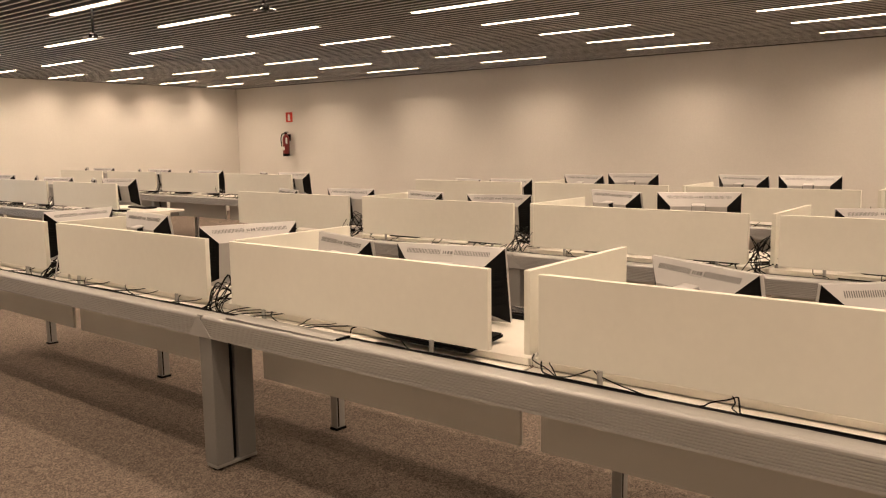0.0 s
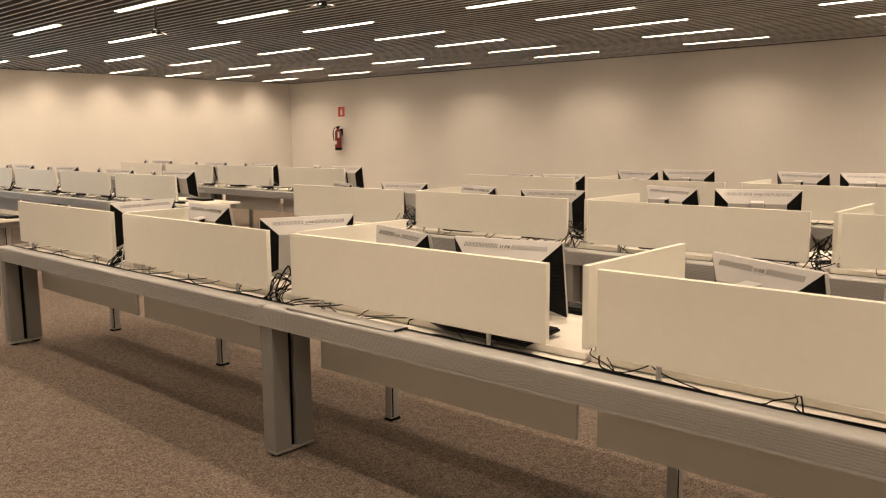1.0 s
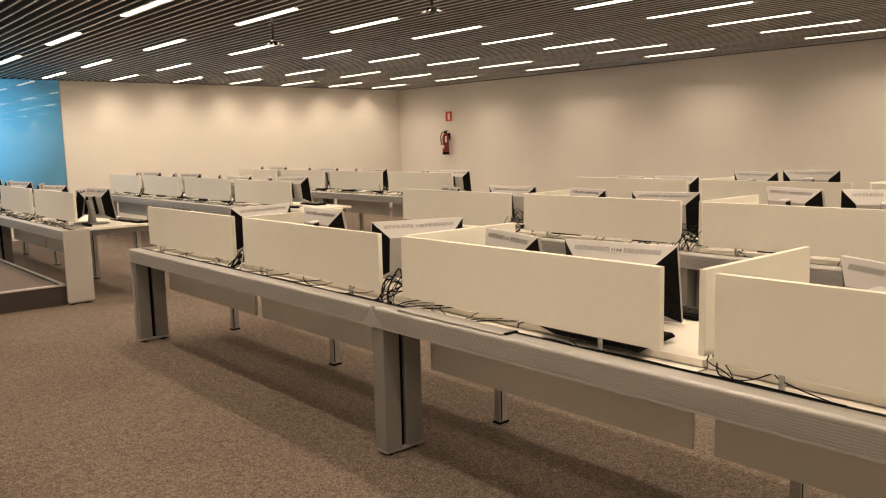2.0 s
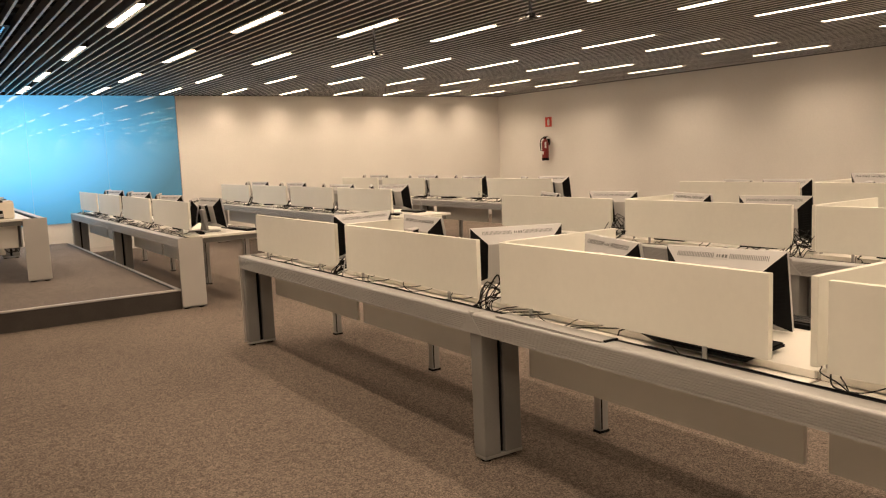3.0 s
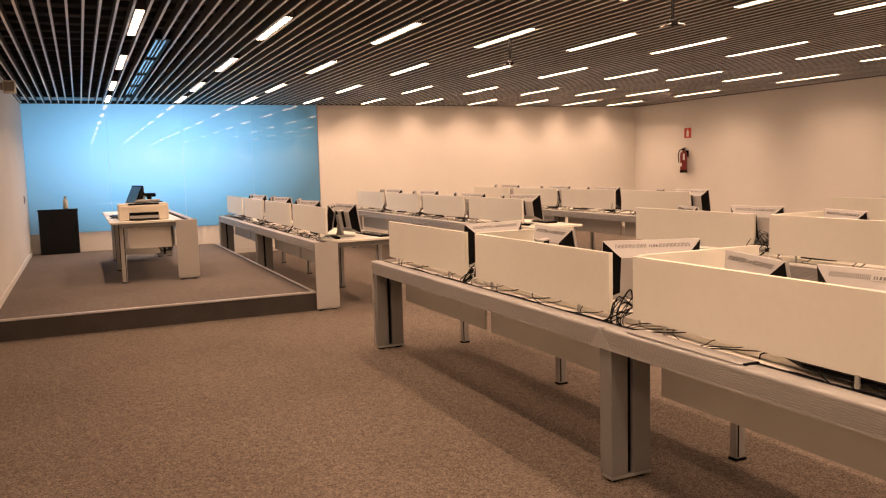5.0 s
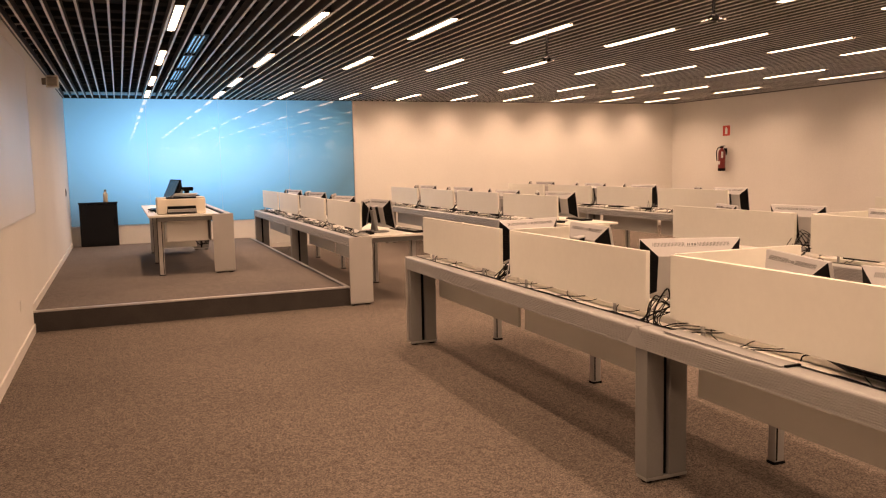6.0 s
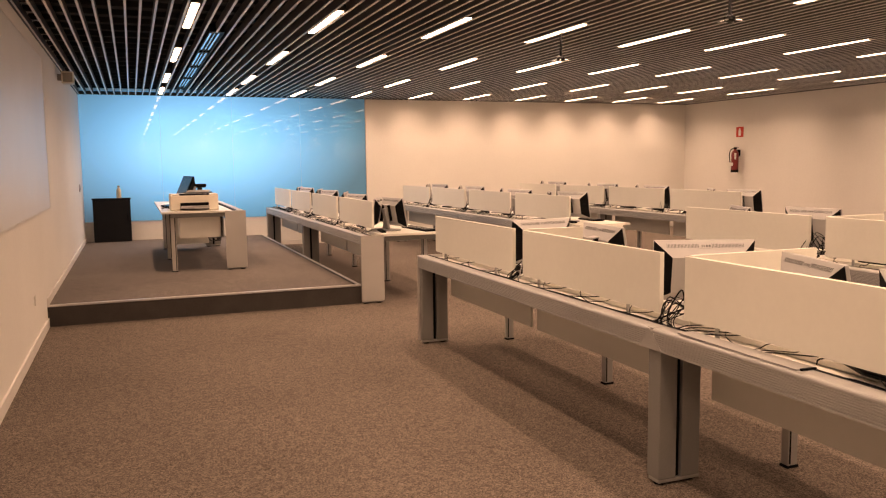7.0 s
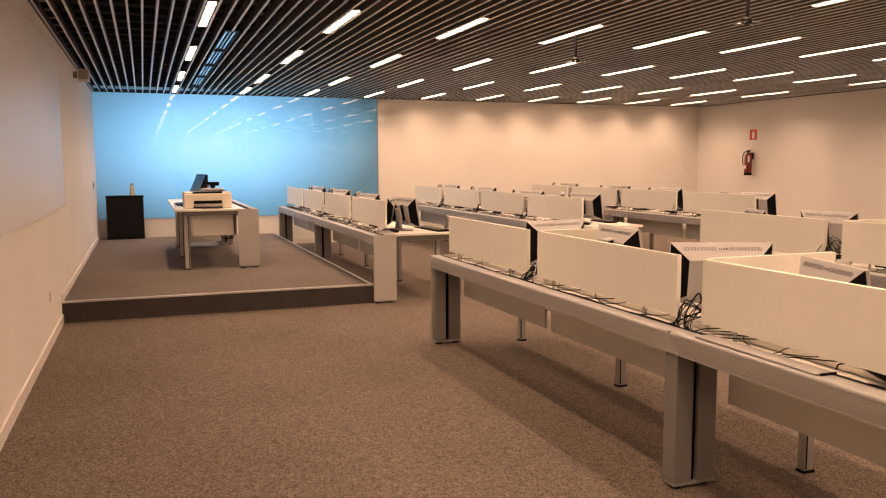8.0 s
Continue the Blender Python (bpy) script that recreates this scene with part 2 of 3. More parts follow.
structure("wall_north", B((BLUE_X, X_RIGHT, Y_FAR, Y_FAR + T, 0.0, 3.3), (X_LEFT, BLUE_X, Y_FAR + 0.12, Y_FAR + 0.3, 0.0, 3.3),
                          (X_LEFT, BLUE_X, Y_FAR + 0.012, Y_FAR + 0.12, 0.0, 0.545)), WALL,
          "cream painted end wall washed by ceiling lights", "wall")
structure("baseboard", B((X_LEFT, X_LEFT + 0.014, Y_NEAR, PLAT_Y - 0.003, 0.0, 0.085), (X_LEFT, X_LEFT + 0.014, PLAT_Y + 0.003, Y_FAR, PLAT_Z, PLAT_Z + 0.07),
                         (X_RIGHT - 0.014, X_RIGHT, Y_NEAR, Y_FAR, 0.0, 0.085), (PLAT_X + 0.1, X_RIGHT - 0.014, Y_FAR - 0.014, Y_FAR, 0.0, 0.085)), SKIRT,
          "painted skirting board along the walls", "baseboard")
plat = structure("platform", B(X_LEFT, PLAT_X - 0.004, PLAT_Y + 0.006, Y_FAR + 0.01, 0.0, PLAT_Z - 0.004), RISER, "low carpeted stage with a dark riser and metal nosing", "platform")
part("platform_top", B(X_LEFT, PLAT_X - 0.068, PLAT_Y + 0.04, Y_FAR + 0.01, PLAT_Z - 0.004, PLAT_Z), CARPET_PLATFORM, plat, "grey-brown carpet top")
part("nosing", B(X_LEFT, PLAT_X, PLAT_Y, PLAT_Y + 0.04, PLAT_Z - 0.016, PLAT_Z + 0.003, 0.003), EDGE_TRIM, plat, "aluminium edge strip")
part("nosing", B(PLAT_X - 0.04, PLAT_X, PLAT_Y + 0.04, Y_FAR, PLAT_Z - 0.016, PLAT_Z + 0.003, 0.003), EDGE_TRIM, plat, "aluminium edge strip")

part("cable_channel", B(PLAT_X - 0.068, PLAT_X - 0.04, PLAT_Y + 0.04, Y_FAR, PLAT_Z - 0.006, PLAT_Z - 0.003), BLACK, plat, "dark channel beside the edge strip")

# slatted ceiling: thin blades along the room, dark void above
PITCH = 0.1147
LX0 = 0.88
LAMP_X = [LX0 + 10 * PITCH * k for k in range(10)]
LAMP_Y = [6.69 + 2.54 * k for k in range(-4, 4)]
LAMP_L = 1.2
VENT = (1.10, 1.24, 8.15, 14.1)


def ceiling():
    verts, faces = [], []

    def bx(x0, x1, y0, y1, z0, z1):
        i = len(verts)
        verts.extend([(x0, y0, z0), (x1, y0, z0), (x1, y1, z0), (x0, y1, z0), (x0, y0, z1), (x1, y0, z1), (x1, y1, z1), (x0, y1, z1)])
        faces.extend([(i, i + 3, i + 2, i + 1), (i + 4, i + 5, i + 6, i + 7), (i, i + 1, i + 5, i + 4), (i + 1, i + 2, i + 6, i + 5),
                      (i + 2, i + 3, i + 7, i + 6), (i + 3, i, i + 4, i + 7)])
    w, h = 0.0165, 0.075
    k0 = int((X_LEFT - LX0) / PITCH) - 1
    k = k0
    while True:
        x = LX0 + (k + 0.5) * PITCH
        k += 1
        if x - w / 2 < X_LEFT + 0.005:
            continue
        if x + w / 2 > X_RIGHT - 0.005:
            break
        ends = [Y_NEAR + 0.02, 1.0, 5.9, 8.4, 12.9, Y_FAR - 0.022]
        for a, c in zip(ends, ends[1:]):
            if VENT[0] - 0.02 < x < VENT[1] + 0.02:
                if a >= 8.3 and c <= 13.0:
                    continue
                a, c = (max(a, VENT[3]), c) if a >= 12 else (a, min(c, VENT[2])) if c > 8.2 else (a, c)
            j = 0.0015 * math.sin(k * 7.3 + a)
            bx(x - w / 2, x + w / 2, a + 0.002, c - 0.002, Z_CEIL + j, Z_CEIL + h)
    me = bpy.data.meshes.new("ceiling")
    me.from_pydata(verts, [], faces)
    me.materials.append(SLAT_SHADED)
    tagged(new("ceiling", me), "open ceiling of long grey metal slats", "ceiling", "", "structure")
    # Strips under the slats carry the lighter, lit tone of their undersides.
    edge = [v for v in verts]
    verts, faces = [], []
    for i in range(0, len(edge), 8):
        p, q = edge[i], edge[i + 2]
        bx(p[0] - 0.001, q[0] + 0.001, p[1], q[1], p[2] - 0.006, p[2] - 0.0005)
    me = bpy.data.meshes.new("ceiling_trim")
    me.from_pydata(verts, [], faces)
    me.materials.append(SLAT_LIT)
    tagged(new("ceiling_trim", me), "bright strips added as lit undersides of the ceiling slats", "ceiling trim", "", "structure")
    verts, faces = [], []
    y = Y_NEAR + 0.2
    while y < Y_FAR:
        bx(X_LEFT + 0.01, X_RIGHT - 0.01, y, y + 0.05, Z_CEIL + h + 0.002, Z_CEIL + h + 0.05)
        y += 0.42
    me = bpy.data.meshes.new("ceiling_carrier")
    me.from_pydata(verts, [], faces)
    me.materials.append(PLENUM)
    tagged(new("ceiling_carrier", me), "black cross rails above the ceiling slats", "ceiling rails", "", "structure")
    e = 0.016
    structure("ceiling_edge", B((X_LEFT, X_RIGHT, Y_FAR - 0.004 - e, Y_FAR - 0.0045, Z_CEIL - 0.009, Z_CEIL + 0.05), (X_LEFT, X_RIGHT, Y_NEAR, Y_NEAR + e, Z_CEIL - 0.009, Z_CEIL + 0.05),
                                (X_LEFT, X_LEFT + e, Y_NEAR + e, Y_FAR - 0.03, Z_CEIL - 0.009, Z_CEIL + 0.05), (X_RIGHT - e, X_RIGHT, Y_NEAR + e, Y_FAR - 0.03, Z_CEIL - 0.009, Z_CEIL + 0.05)), HOUSING,
              "dark metal edge profile where slats meet the walls", "ceiling trim")
    structure("ceiling_void", B(X_LEFT - T, X_RIGHT + T, Y_NEAR - T, Y_FAR + 0.6, 3.1, 3.3), PLENUM, "black void above the slatted ceiling", "ceiling")


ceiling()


def ceiling_lamp():
    ob = thing("ceiling_light", pose(0, 0, -20), "long narrow lit fluorescent strip recessed between ceiling slats", "ceiling light", "ceiling light strips")
    w = 0.032
    part("housing", B((-0.042, -w, 0, LAMP_L, 0.0, 0.07), (w, 0.042, 0, LAMP_L, 0.0, 0.07), (-0.042, 0.042, -0.012, 0, 0.0, 0.07),
                      (-0.042, 0.042, LAMP_L, LAMP_L + 0.012, 0.0, 0.07), (-0.042, 0.042, 0, LAMP_L, 0.07, 0.075)), HOUSING, ob)
    bm = B(-w + 0.001, w - 0.001, 0.02, LAMP_L - 0.02, -0.007, 0.02, 0.004)
    part("diffuser", bm, LAMP, ob, "glowing warm white diffuser")
    data = bpy.data.lights.new("tube", "AREA")
    data.shape, data.size, data.size_y = "RECTANGLE", 0.06, LAMP_L - 0.12
    data.energy, data.color, data.spread = LAMP_WATTS, LAMP_COLOUR, radians(LAMP_SPREAD)
    tube = new("tube", data)
    tube.parent = ob
    tube.location = (0, LAMP_L / 2, -0.010)
    return ob


lamp0 = ceiling_lamp()
first = True
for x in LAMP_X:
    for y in LAMP_Y:
        y = min(y - 0.018 * (x - 6.0), Y_FAR - LAMP_L - 0.29)
        m = pose(x, y, Z_CEIL)
        if first:
            lamp0.matrix_basis = m
            first = False
        else:
            copy_thing(lamp0, m)

vent = thing("ceiling_vent", pose(0, 0, Z_CEIL), "long black linear air diffuser set in the slatted ceiling", "air vent")
x0, x1, y0, y1 = VENT
part("frame", B((x0, x0 + 0.012, y0, y1, 0, 0.07), (x1 - 0.012, x1, y0, y1, 0, 0.07), (x0, x1, y0 - 0.012, y0, 0, 0.07), (x0, x1, y1, y1 + 0.012, 0, 0.07)), BLACK, vent)
part("blade", B((x0 + 0.05, x0 + 0.056, y0, y1, 0.002, 0.017), (x0 + 0.085, x0 + 0.091, y0, y1, 0.002, 0.017)), BLACK, vent)
part("reflector", B((x0 + 0.012, x1 - 0.012, y0, y1, 0.018, 0.024)), DUCT, vent, "pale metal duct sheet behind the slots")
k = 0
while y0 + 1.45 * k < y1:
    part("bridge", B(x0 + 0.012, x1 - 0.012, y0 + 1.45 * k, y0 + 1.45 * k + 0.09, 0.001, 0.017), BLACK, vent)
    k += 1

# blue backlit glass wall
glass = tagged(new("glass_wall"), "backlit blue glass panels with ceiling lights reflected in them", "glass wall", "", "structure")
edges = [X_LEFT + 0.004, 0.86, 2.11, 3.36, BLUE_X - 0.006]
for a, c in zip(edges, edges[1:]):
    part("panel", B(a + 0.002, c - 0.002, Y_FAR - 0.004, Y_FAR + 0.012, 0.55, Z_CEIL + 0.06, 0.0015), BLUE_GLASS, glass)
part("frame", B(BLUE_X - 0.005, BLUE_X, Y_FAR - 0.02, Y_FAR + 0.1, 0.0, Z_CEIL + 0.06), EDGE_TRIM, glass)

board = thing("whiteboard", pose(X_LEFT, 0, 0), "large white enamel projection board on the side wall", "whiteboard")
part("surface", B(0.0, 0.012, 3.6, 9.25, 1.10, 2.61, 0.003), BOARD, board)
for yz in ((3.6, 9.25, 1.09, 1.10), (3.6, 9.25, 2.61, 2.62), (9.25, 9.26, 1.09, 2.62)):
    part("edge_trim", B(0.0, 0.014, *yz), SKIRT, board, "thin pale edge strip")


# ---------------- bench desks ----------------
MOD = 3.26
SEAT = MOD / 2


def beam_profile():
    """Grooved aluminium rail: front with fine horizontal grooves, flat top."""
    p = [(0.0, 0.640)]
    z = 0.650
    for _ in range(8):
        p += [(0.0, z), (0.0034, z + 0.0010), (0.0034, z + 0.0036), (0.0, z + 0.0046)]
        z += 0.0094
    p += [(0.0, 0.728), (0.0025, 0.7335), (0.0065, 0.7372), (0.012, 0.7393), (0.018, 0.740), (0.080, 0.740), (0.080, 0.655), (0.225, 0.655), (0.225, 0.640)]
    return p


def chevron(s, y):
    """A three-sided plate, 2 mm proud of the rail's front."""
    bm = bmesh.new()
    out = [(y + 0.022, 0.737), (y + 0.092, 0.641), (y - 0.078, 0.641)]
    a = [bm.verts.new((s * -0.0022, p, z)) for p, z in out]
    c = [bm.verts.new((s * 0.004, p, z)) for p, z in out]
    bm.faces.new(a)
    bm.faces.new(reversed(c))
    for i in range(3):
        bm.faces.new((a[i], a[(i + 1) % 3], c[(i + 1) % 3], c[i]))
    bmesh.ops.recalc_face_normals(bm, faces=bm.faces)
    return bm


def bench_desk(name, m, seats, label, mirror=False, depth=0.96, rear=0.725):
    """Local: x from the rail's front to the user's side, y along the bench."""
    d = thing(name, m, label, "desk", "bench desks")
    s = -1 if mirror else 1
    L = seats * SEAT

    def bx(x0, x1, *r):
        return (min(s * x0, s * x1), max(s * x0, s * x1), *r)
    for k in range(0, seats, 2):
        a, c = k * SEAT, min(L, (k + 2) * SEAT)
        part("beam", extrude_y([(s * x, z) for x, z in beam_profile()], a + 0.004, c - 0.004), ALU, d, "grooved anodised aluminium rail")
    for k in range(seats):
        a, c = k * SEAT, (k + 1) * SEAT
        part("cable_cover", B(*bx(0.109, 0.226, a + 0.006, c - 0.006, 0.713, 0.719, 0.001)), LAMINATE, d)
        bm = B(*bx(0.228, depth, a + 0.002, c - 0.002, 0.722, 0.747, 0.003))
        box(bm, *bx(0.218, 0.232, a + 0.01, c - 0.01, 0.722, 0.7495, 0.003))
        part("desktop", bm, LAMINATE, d, "white laminate top")
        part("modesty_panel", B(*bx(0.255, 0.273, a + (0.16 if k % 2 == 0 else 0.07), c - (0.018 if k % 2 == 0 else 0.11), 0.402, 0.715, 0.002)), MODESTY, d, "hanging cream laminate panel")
        # Black filler keeps the open slot dark; its inner shade is this colour.
        part("brush_strip", B(*bx(0.0805, 0.107, a + 0.004, c - 0.004, 0.70, 0.7392)), BLACK, d, "black strip filling the cable slot")
        part("cable_tray", B(*bx(0.10, 0.215, a + 0.1, c - 0.1, 0.657, 0.662)), BLACK, d)
    joints = list(range(0, seats + 1, 2))
    for k in joints:
        y = k * SEAT
        lo, hi = (y, y + 0.09) if k == 0 else (y - 0.09, y) if k == seats else (y - 0.066, y + 0.05)
        bm = B(bx(0.012, 0.107, lo + 0.012, hi - 0.012, 0.03, 0.64, 0.004), bx(0.137, 0.238, lo + 0.012, hi - 0.012, 0.03, 0.64, 0.004))
        leg = part("leg", bm, ALU_DULL, d, "grey aluminium leg column with a dark slot")
        part("slot", B(*bx(0.108, 0.136, lo + 0.034, hi - 0.034, 0.03, 0.64)), BLACK, leg)
        part("foot", B(*bx(0.016, 0.246, lo + 0.018, hi - 0.018, 0.012, 0.03, 0.002)), ALU, leg)
        for fx in (0.05, 0.2):
            part("glide", R((s * fx, (lo + hi) / 2, 0), (s * fx, (lo + hi) / 2, 0.0125), 0.028, 12), BLACK, leg)
        if k in (0, seats):
            yy = (lo, lo + 0.011) if k == 0 else (hi - 0.011, hi)
            part("end_cap", B(*bx(-0.002, 0.252, yy[0], yy[1], 0.025, 0.742, 0.002)), CAP, d, "plain grey end panel")
            part("cross_arm", B(*bx(0.252, 0.90, lo + 0.03, hi - 0.03, 0.67, 0.72)), ALU_DULL, d)
        else:
            part("joint_cover", chevron(s, y), ALU, d, "smooth mitred plate over the rail joint")
            part("joint_strip", B(*bx(0.002, 0.080, y - 0.006, y + 0.030, 0.7402, 0.7418, 0.0005)), ALU, d)
            part("cross_arm", B(*bx(0.252, 0.90, y - 0.03, y + 0.03, 0.67, 0.72)), ALU_DULL, d)
    for k in range(seats + 1):
        y = min(max(k * SEAT - 0.085, 0.11), L - 0.19)
        # Mirrored desk's legs take the paler CAP: the light on them is in the colour.
        leg = part("rear_leg", B(*bx(rear, rear + 0.06, y - 0.022, y + 0.022, 0.012, 0.722, 0.003)), CAP if mirror else ALU, d, "slim square aluminium leg")
        part("slot", B(*bx(rear + 0.008, rear + 0.017, y - 0.0235, y - 0.0222, 0.02, 0.70)), BLACK, leg)
        part("foot", B(*bx(rear - 0.005, rear + 0.065, y - 0.026, y + 0.026, 0.0, 0.012)), BLACK, leg)
    return d


def desk_screen(x, y0, y1, ztop, posts=(0.22, 0.82), tilt=0.0):
    """A cream panel on two short posts over the rail."""
    t = thing("desk_screen", pose(x, y0, 0, 0, 0, tilt), "cream laminate privacy screen on short metal posts", "desk screen", "desk screens")
    w = y1 - y0
    part("panel", B(-0.0125, 0.0125, 0, w, ztop - 0.295, ztop, 0.002), SCREEN_PANEL, t)
    for p in posts:
        post = part("post", R((-0.016, w * p, 0.7195), (-0.016, w * p, ztop - 0.291), 0.0095, 14), ALU, t, smooth=False)
        part("collar", R((-0.016, w * p, 0.7192), (-0.016, w * p, 0.723), 0.016, 14), ALU, post)
    return t


def side_screen(x0, x1, y, ztop):
    t = thing("side_screen", pose(x0, y, 0), "cream laminate side screen between two workplaces", "desk screen", "side screens")
    part("panel", B(0, x1 - x0, -0.0125, 0.0125, ztop - 0.298, ztop, 0.002), SCREEN_PANEL, t)
    for p in (0.12, 0.85):
        part("post", R(((x1 - x0) * p, 0, 0.747), ((x1 - x0) * p, 0, ztop - 0.296), 0.011, 12), ALU, t)
    return t


# ---------------- monitors ----------------
def quads(bm, vs, fs):
    vv = [bm.verts.new(v) for v in vs]
    for f in fs:
        bm.faces.new([vv[i] for i in f])
    return bm


MW, MH, MD = 0.515, 0.325, 0.062


def monitor_master():
    """Local: base on z = 0, screen faces +x, back -x; panel centre at height 0.2."""
    ob = thing("monitor", pose(0, 0, -20), "silver and black widescreen monitor seen from behind", "monitor", "monitors")
    w, h, d = MW / 2, MH / 2, MD
    zc = MH / 2 + 0.035
    body = bmesh.new()
    ix, it, ib = 0.085, 0.075, 0.06
    F = [(0, -w, zc - h), (0, w, zc - h), (0, w, zc + h), (0, -w, zc + h)]
    K = [(-d, -w + ix, zc - h + ib), (-d, w - ix, zc - h + ib), (-d, w - ix, zc + h - it), (-d, -w + ix, zc + h - it)]
    quads(body, F + K, [(4, 7, 6, 5), (3, 2, 6, 7), (0, 4, 5, 1)])
    shell = part("back_shell", body, SILVER, ob, "silver plastic back shell")
    part("bezel", B(0.0005, 0.018, -w, w, zc - h, zc + h, 0.003), SILVER, ob, "silver plastic front frame")
    part("display", B(0.0185, 0.0195, -w + 0.016, w - 0.016, zc - h + 0.018, zc + h - 0.016), BLACK_GLOSS, ob, "dark switched-off screen")
    for sgn in (-1, 1):
        bm = bmesh.new()
        a = [(0, sgn * w, zc - h), (0, sgn * w, zc + h), (-d, sgn * (w - ix), zc + h - it), (-d, sgn * (w - ix), zc - h + ib)]
        quads(bm, a, [(0, 1, 2, 3) if sgn < 0 else (0, 3, 2, 1)])
        side = part("side_shell", bm, BLACK, ob, "black ribbed side")
        rb = bmesh.new()
        for i in range(9):
            f = (i + 1) / 10
            z = zc - h + ib + 0.01 + (MH - it - ib - 0.02) * f
            rod(rb, (-0.012, sgn * (w - 0.014), z), (-d + 0.012, sgn * (w - ix + 0.014), z), 0.0022, 5)
        part("rib", rb, BLACK, side)
    # vent slots on the sloping top, either side of the badge
    up = Vector((0, 0, zc + h))
    down = Vector((-d, 0, zc + h - it))
    nrm = Vector((-it, 0, d)).normalized()
    vb = bmesh.new()
    for sgn in (-1, 1):
        for i in range(23):
            y = sgn * (0.036 + i * 0.0072)
            p = up.lerp(down, 0.32)
            m = Matrix.Translation(p + Vector((0, y, 0)) + nrm * 0.0004) @ Matrix.Rotation(math.atan2(d, it), 4, "Y")
            bmesh.ops.create_cube(vb, size=1, matrix=m @ Matrix.Diagonal((0.0012, 0.0027, 0.021, 1)))
    tagged(part("vent_grille", vb, SLOT_GREY, shell), kind="stuff")
    p = up.lerp(down, 0.34)
    m = Matrix.Translation(p + nrm * 0.001) @ Matrix.Rotation(math.atan2(d, it), 4, "Y")
    bm = bmesh.new()
    bmesh.ops.create_cube(bm, size=1, matrix=m @ Matrix.Diagonal((0.004, 0.058, 0.024, 1)))
    badge = part("badge", bm, SILVER, shell, "raised badge plate with dark maker's mark")
    mb = bmesh.new()
    for i, wd in enumerate((0.010, 0.009, 0.005, 0.005)):
        y = (-0.021, -0.007, 0.007, 0.017)[i]
        bmesh.ops.create_cube(mb, size=1, matrix=m @ Matrix.Translation((-0.0023, y, 0)) @ Matrix.Diagonal((0.0012, wd, 0.013, 1)))
    part("mark", mb, SLOT_GREY, badge)
    # stand
    st = part("stand", B(-d - 0.040, -d + 0.030, -0.040, 0.040, 0.10, zc + h - 0.058, 0.006), SILVER, ob, "silver stand column")
    part("column_rear", B(-d - 0.075, -d - 0.041, -0.034, 0.034, 0.012, 0.262, 0.006), SILVER_DARK, st)
    part("side_cheek", B((-d - 0.034, -d + 0.028, -0.0425, -0.0402, 0.11, zc + h - 0.066), (-d - 0.034, -d + 0.028, 0.0402, 0.0425, 0.11, zc + h - 0.066)), BLACK, st)
    part("base", lathe([(0.125, 0.0), (0.128, 0.006), (0.122, 0.012), (0.05, 0.016), (0.0001, 0.017)], 28), SILVER_DARK, ob, smooth=False)
    return ob


mon0 = monitor_master()
mon_state = [True]


def monitor(x, y, turn, ztop, tilt=10.0, desk_z=0.747):
    """turn: degrees about z. ztop lifts the head; the base stays on the desk."""
    lift = ztop - desk_z - (MH + 0.035)
    m = pose(x, y, desk_z, 0, 0, turn)
    if mon_state[0]:
        ob = mon0
        ob.matrix_basis = m
        mon_state[0] = False
    else:
        ob = copy_thing(mon0, m)
    for ch in ob.children:
        if not ch.name.startswith("base"):
            ch.matrix_basis = pose(0.035, 0, max(-0.034, lift) + 0.006, 0, -tilt, 0)
        else:
            ch.location = (-0.06, 0, 0)
    return ob


def keyboard(x, y, turn, z=0.747, tilt=0.0):
    t = thing("keyboard", pose(x, y, z, 0, tilt, turn), "black full-size computer keyboard lying on a desk", "keyboard", "keyboards")
    part("case", B(-0.075, 0.075, -0.22, 0.22, 0.0, 0.02, 0.004), BLACK, t)
    kb = bmesh.new()
    for i in range(5):
        for j in range(20):
            box(kb, -0.058 + i * 0.021, -0.041 + i * 0.021, -0.208 + j * 0.0208, -0.191 + j * 0.0208, 0.019, 0.026)
    part("keys", kb, BLACK_GLOSS, t)
    return t


def adaptor(x, y, turn, z):
    t = thing("power_adaptor", pose(x, y, z, 0, 0, turn), "black power adaptor brick with its lead", "power adaptor", "power adaptors")
    part("case", B(-0.03, 0.03, -0.065, 0.065, 0.0, 0.03, 0.005), BLACK, t)
    wire("lead", [(0, 0.065, 0.015), (0.01, 0.11, 0.01), (-0.02, 0.16, 0.008), (-0.05, 0.17, -0.005)], 0.003, CABLE, t)
    return t


def strip(x, y, turn, z=0.747):
    """A low extension block with sockets, on the desk under a screen."""
    t = thing("socket_strip", pose(x, y, z, 0, 0, turn), "black multi-way socket strip lying under a desk screen", "socket strip", "socket strips")
    part("case", B(-0.14, 0.14, -0.026, 0.026, 0.0, 0.024, 0.005), BLACK, t)
    for i in range(4):
        part("socket", R((-0.095 + 0.062 * i, 0, 0.0235), (-0.095 + 0.062 * i, 0, 0.0262), 0.019, 12), SILVER_DARK if i == 3 else BLACK, t)
    return t


rng = random.Random(7)


far_verts, far_faces = [], []


def cable(points, r=0.0035, grey=False, far=False):
    """A lead of its own on the near benches; those far off gather in one tangle."""
    if far:
        v, f = tube(points, r, 5, 3)
        n = len(far_verts)
        far_verts.extend(v)
        far_faces.extend(tuple(i + n for i in q) for q in f)
        return
    ob = wire("cable", points, r, CABLE_GREY if grey else CABLE)
    tagged(ob, "thin loose grey cable on a desk" if grey else "thin loose black cable on a desk", "cable", "loose cables")


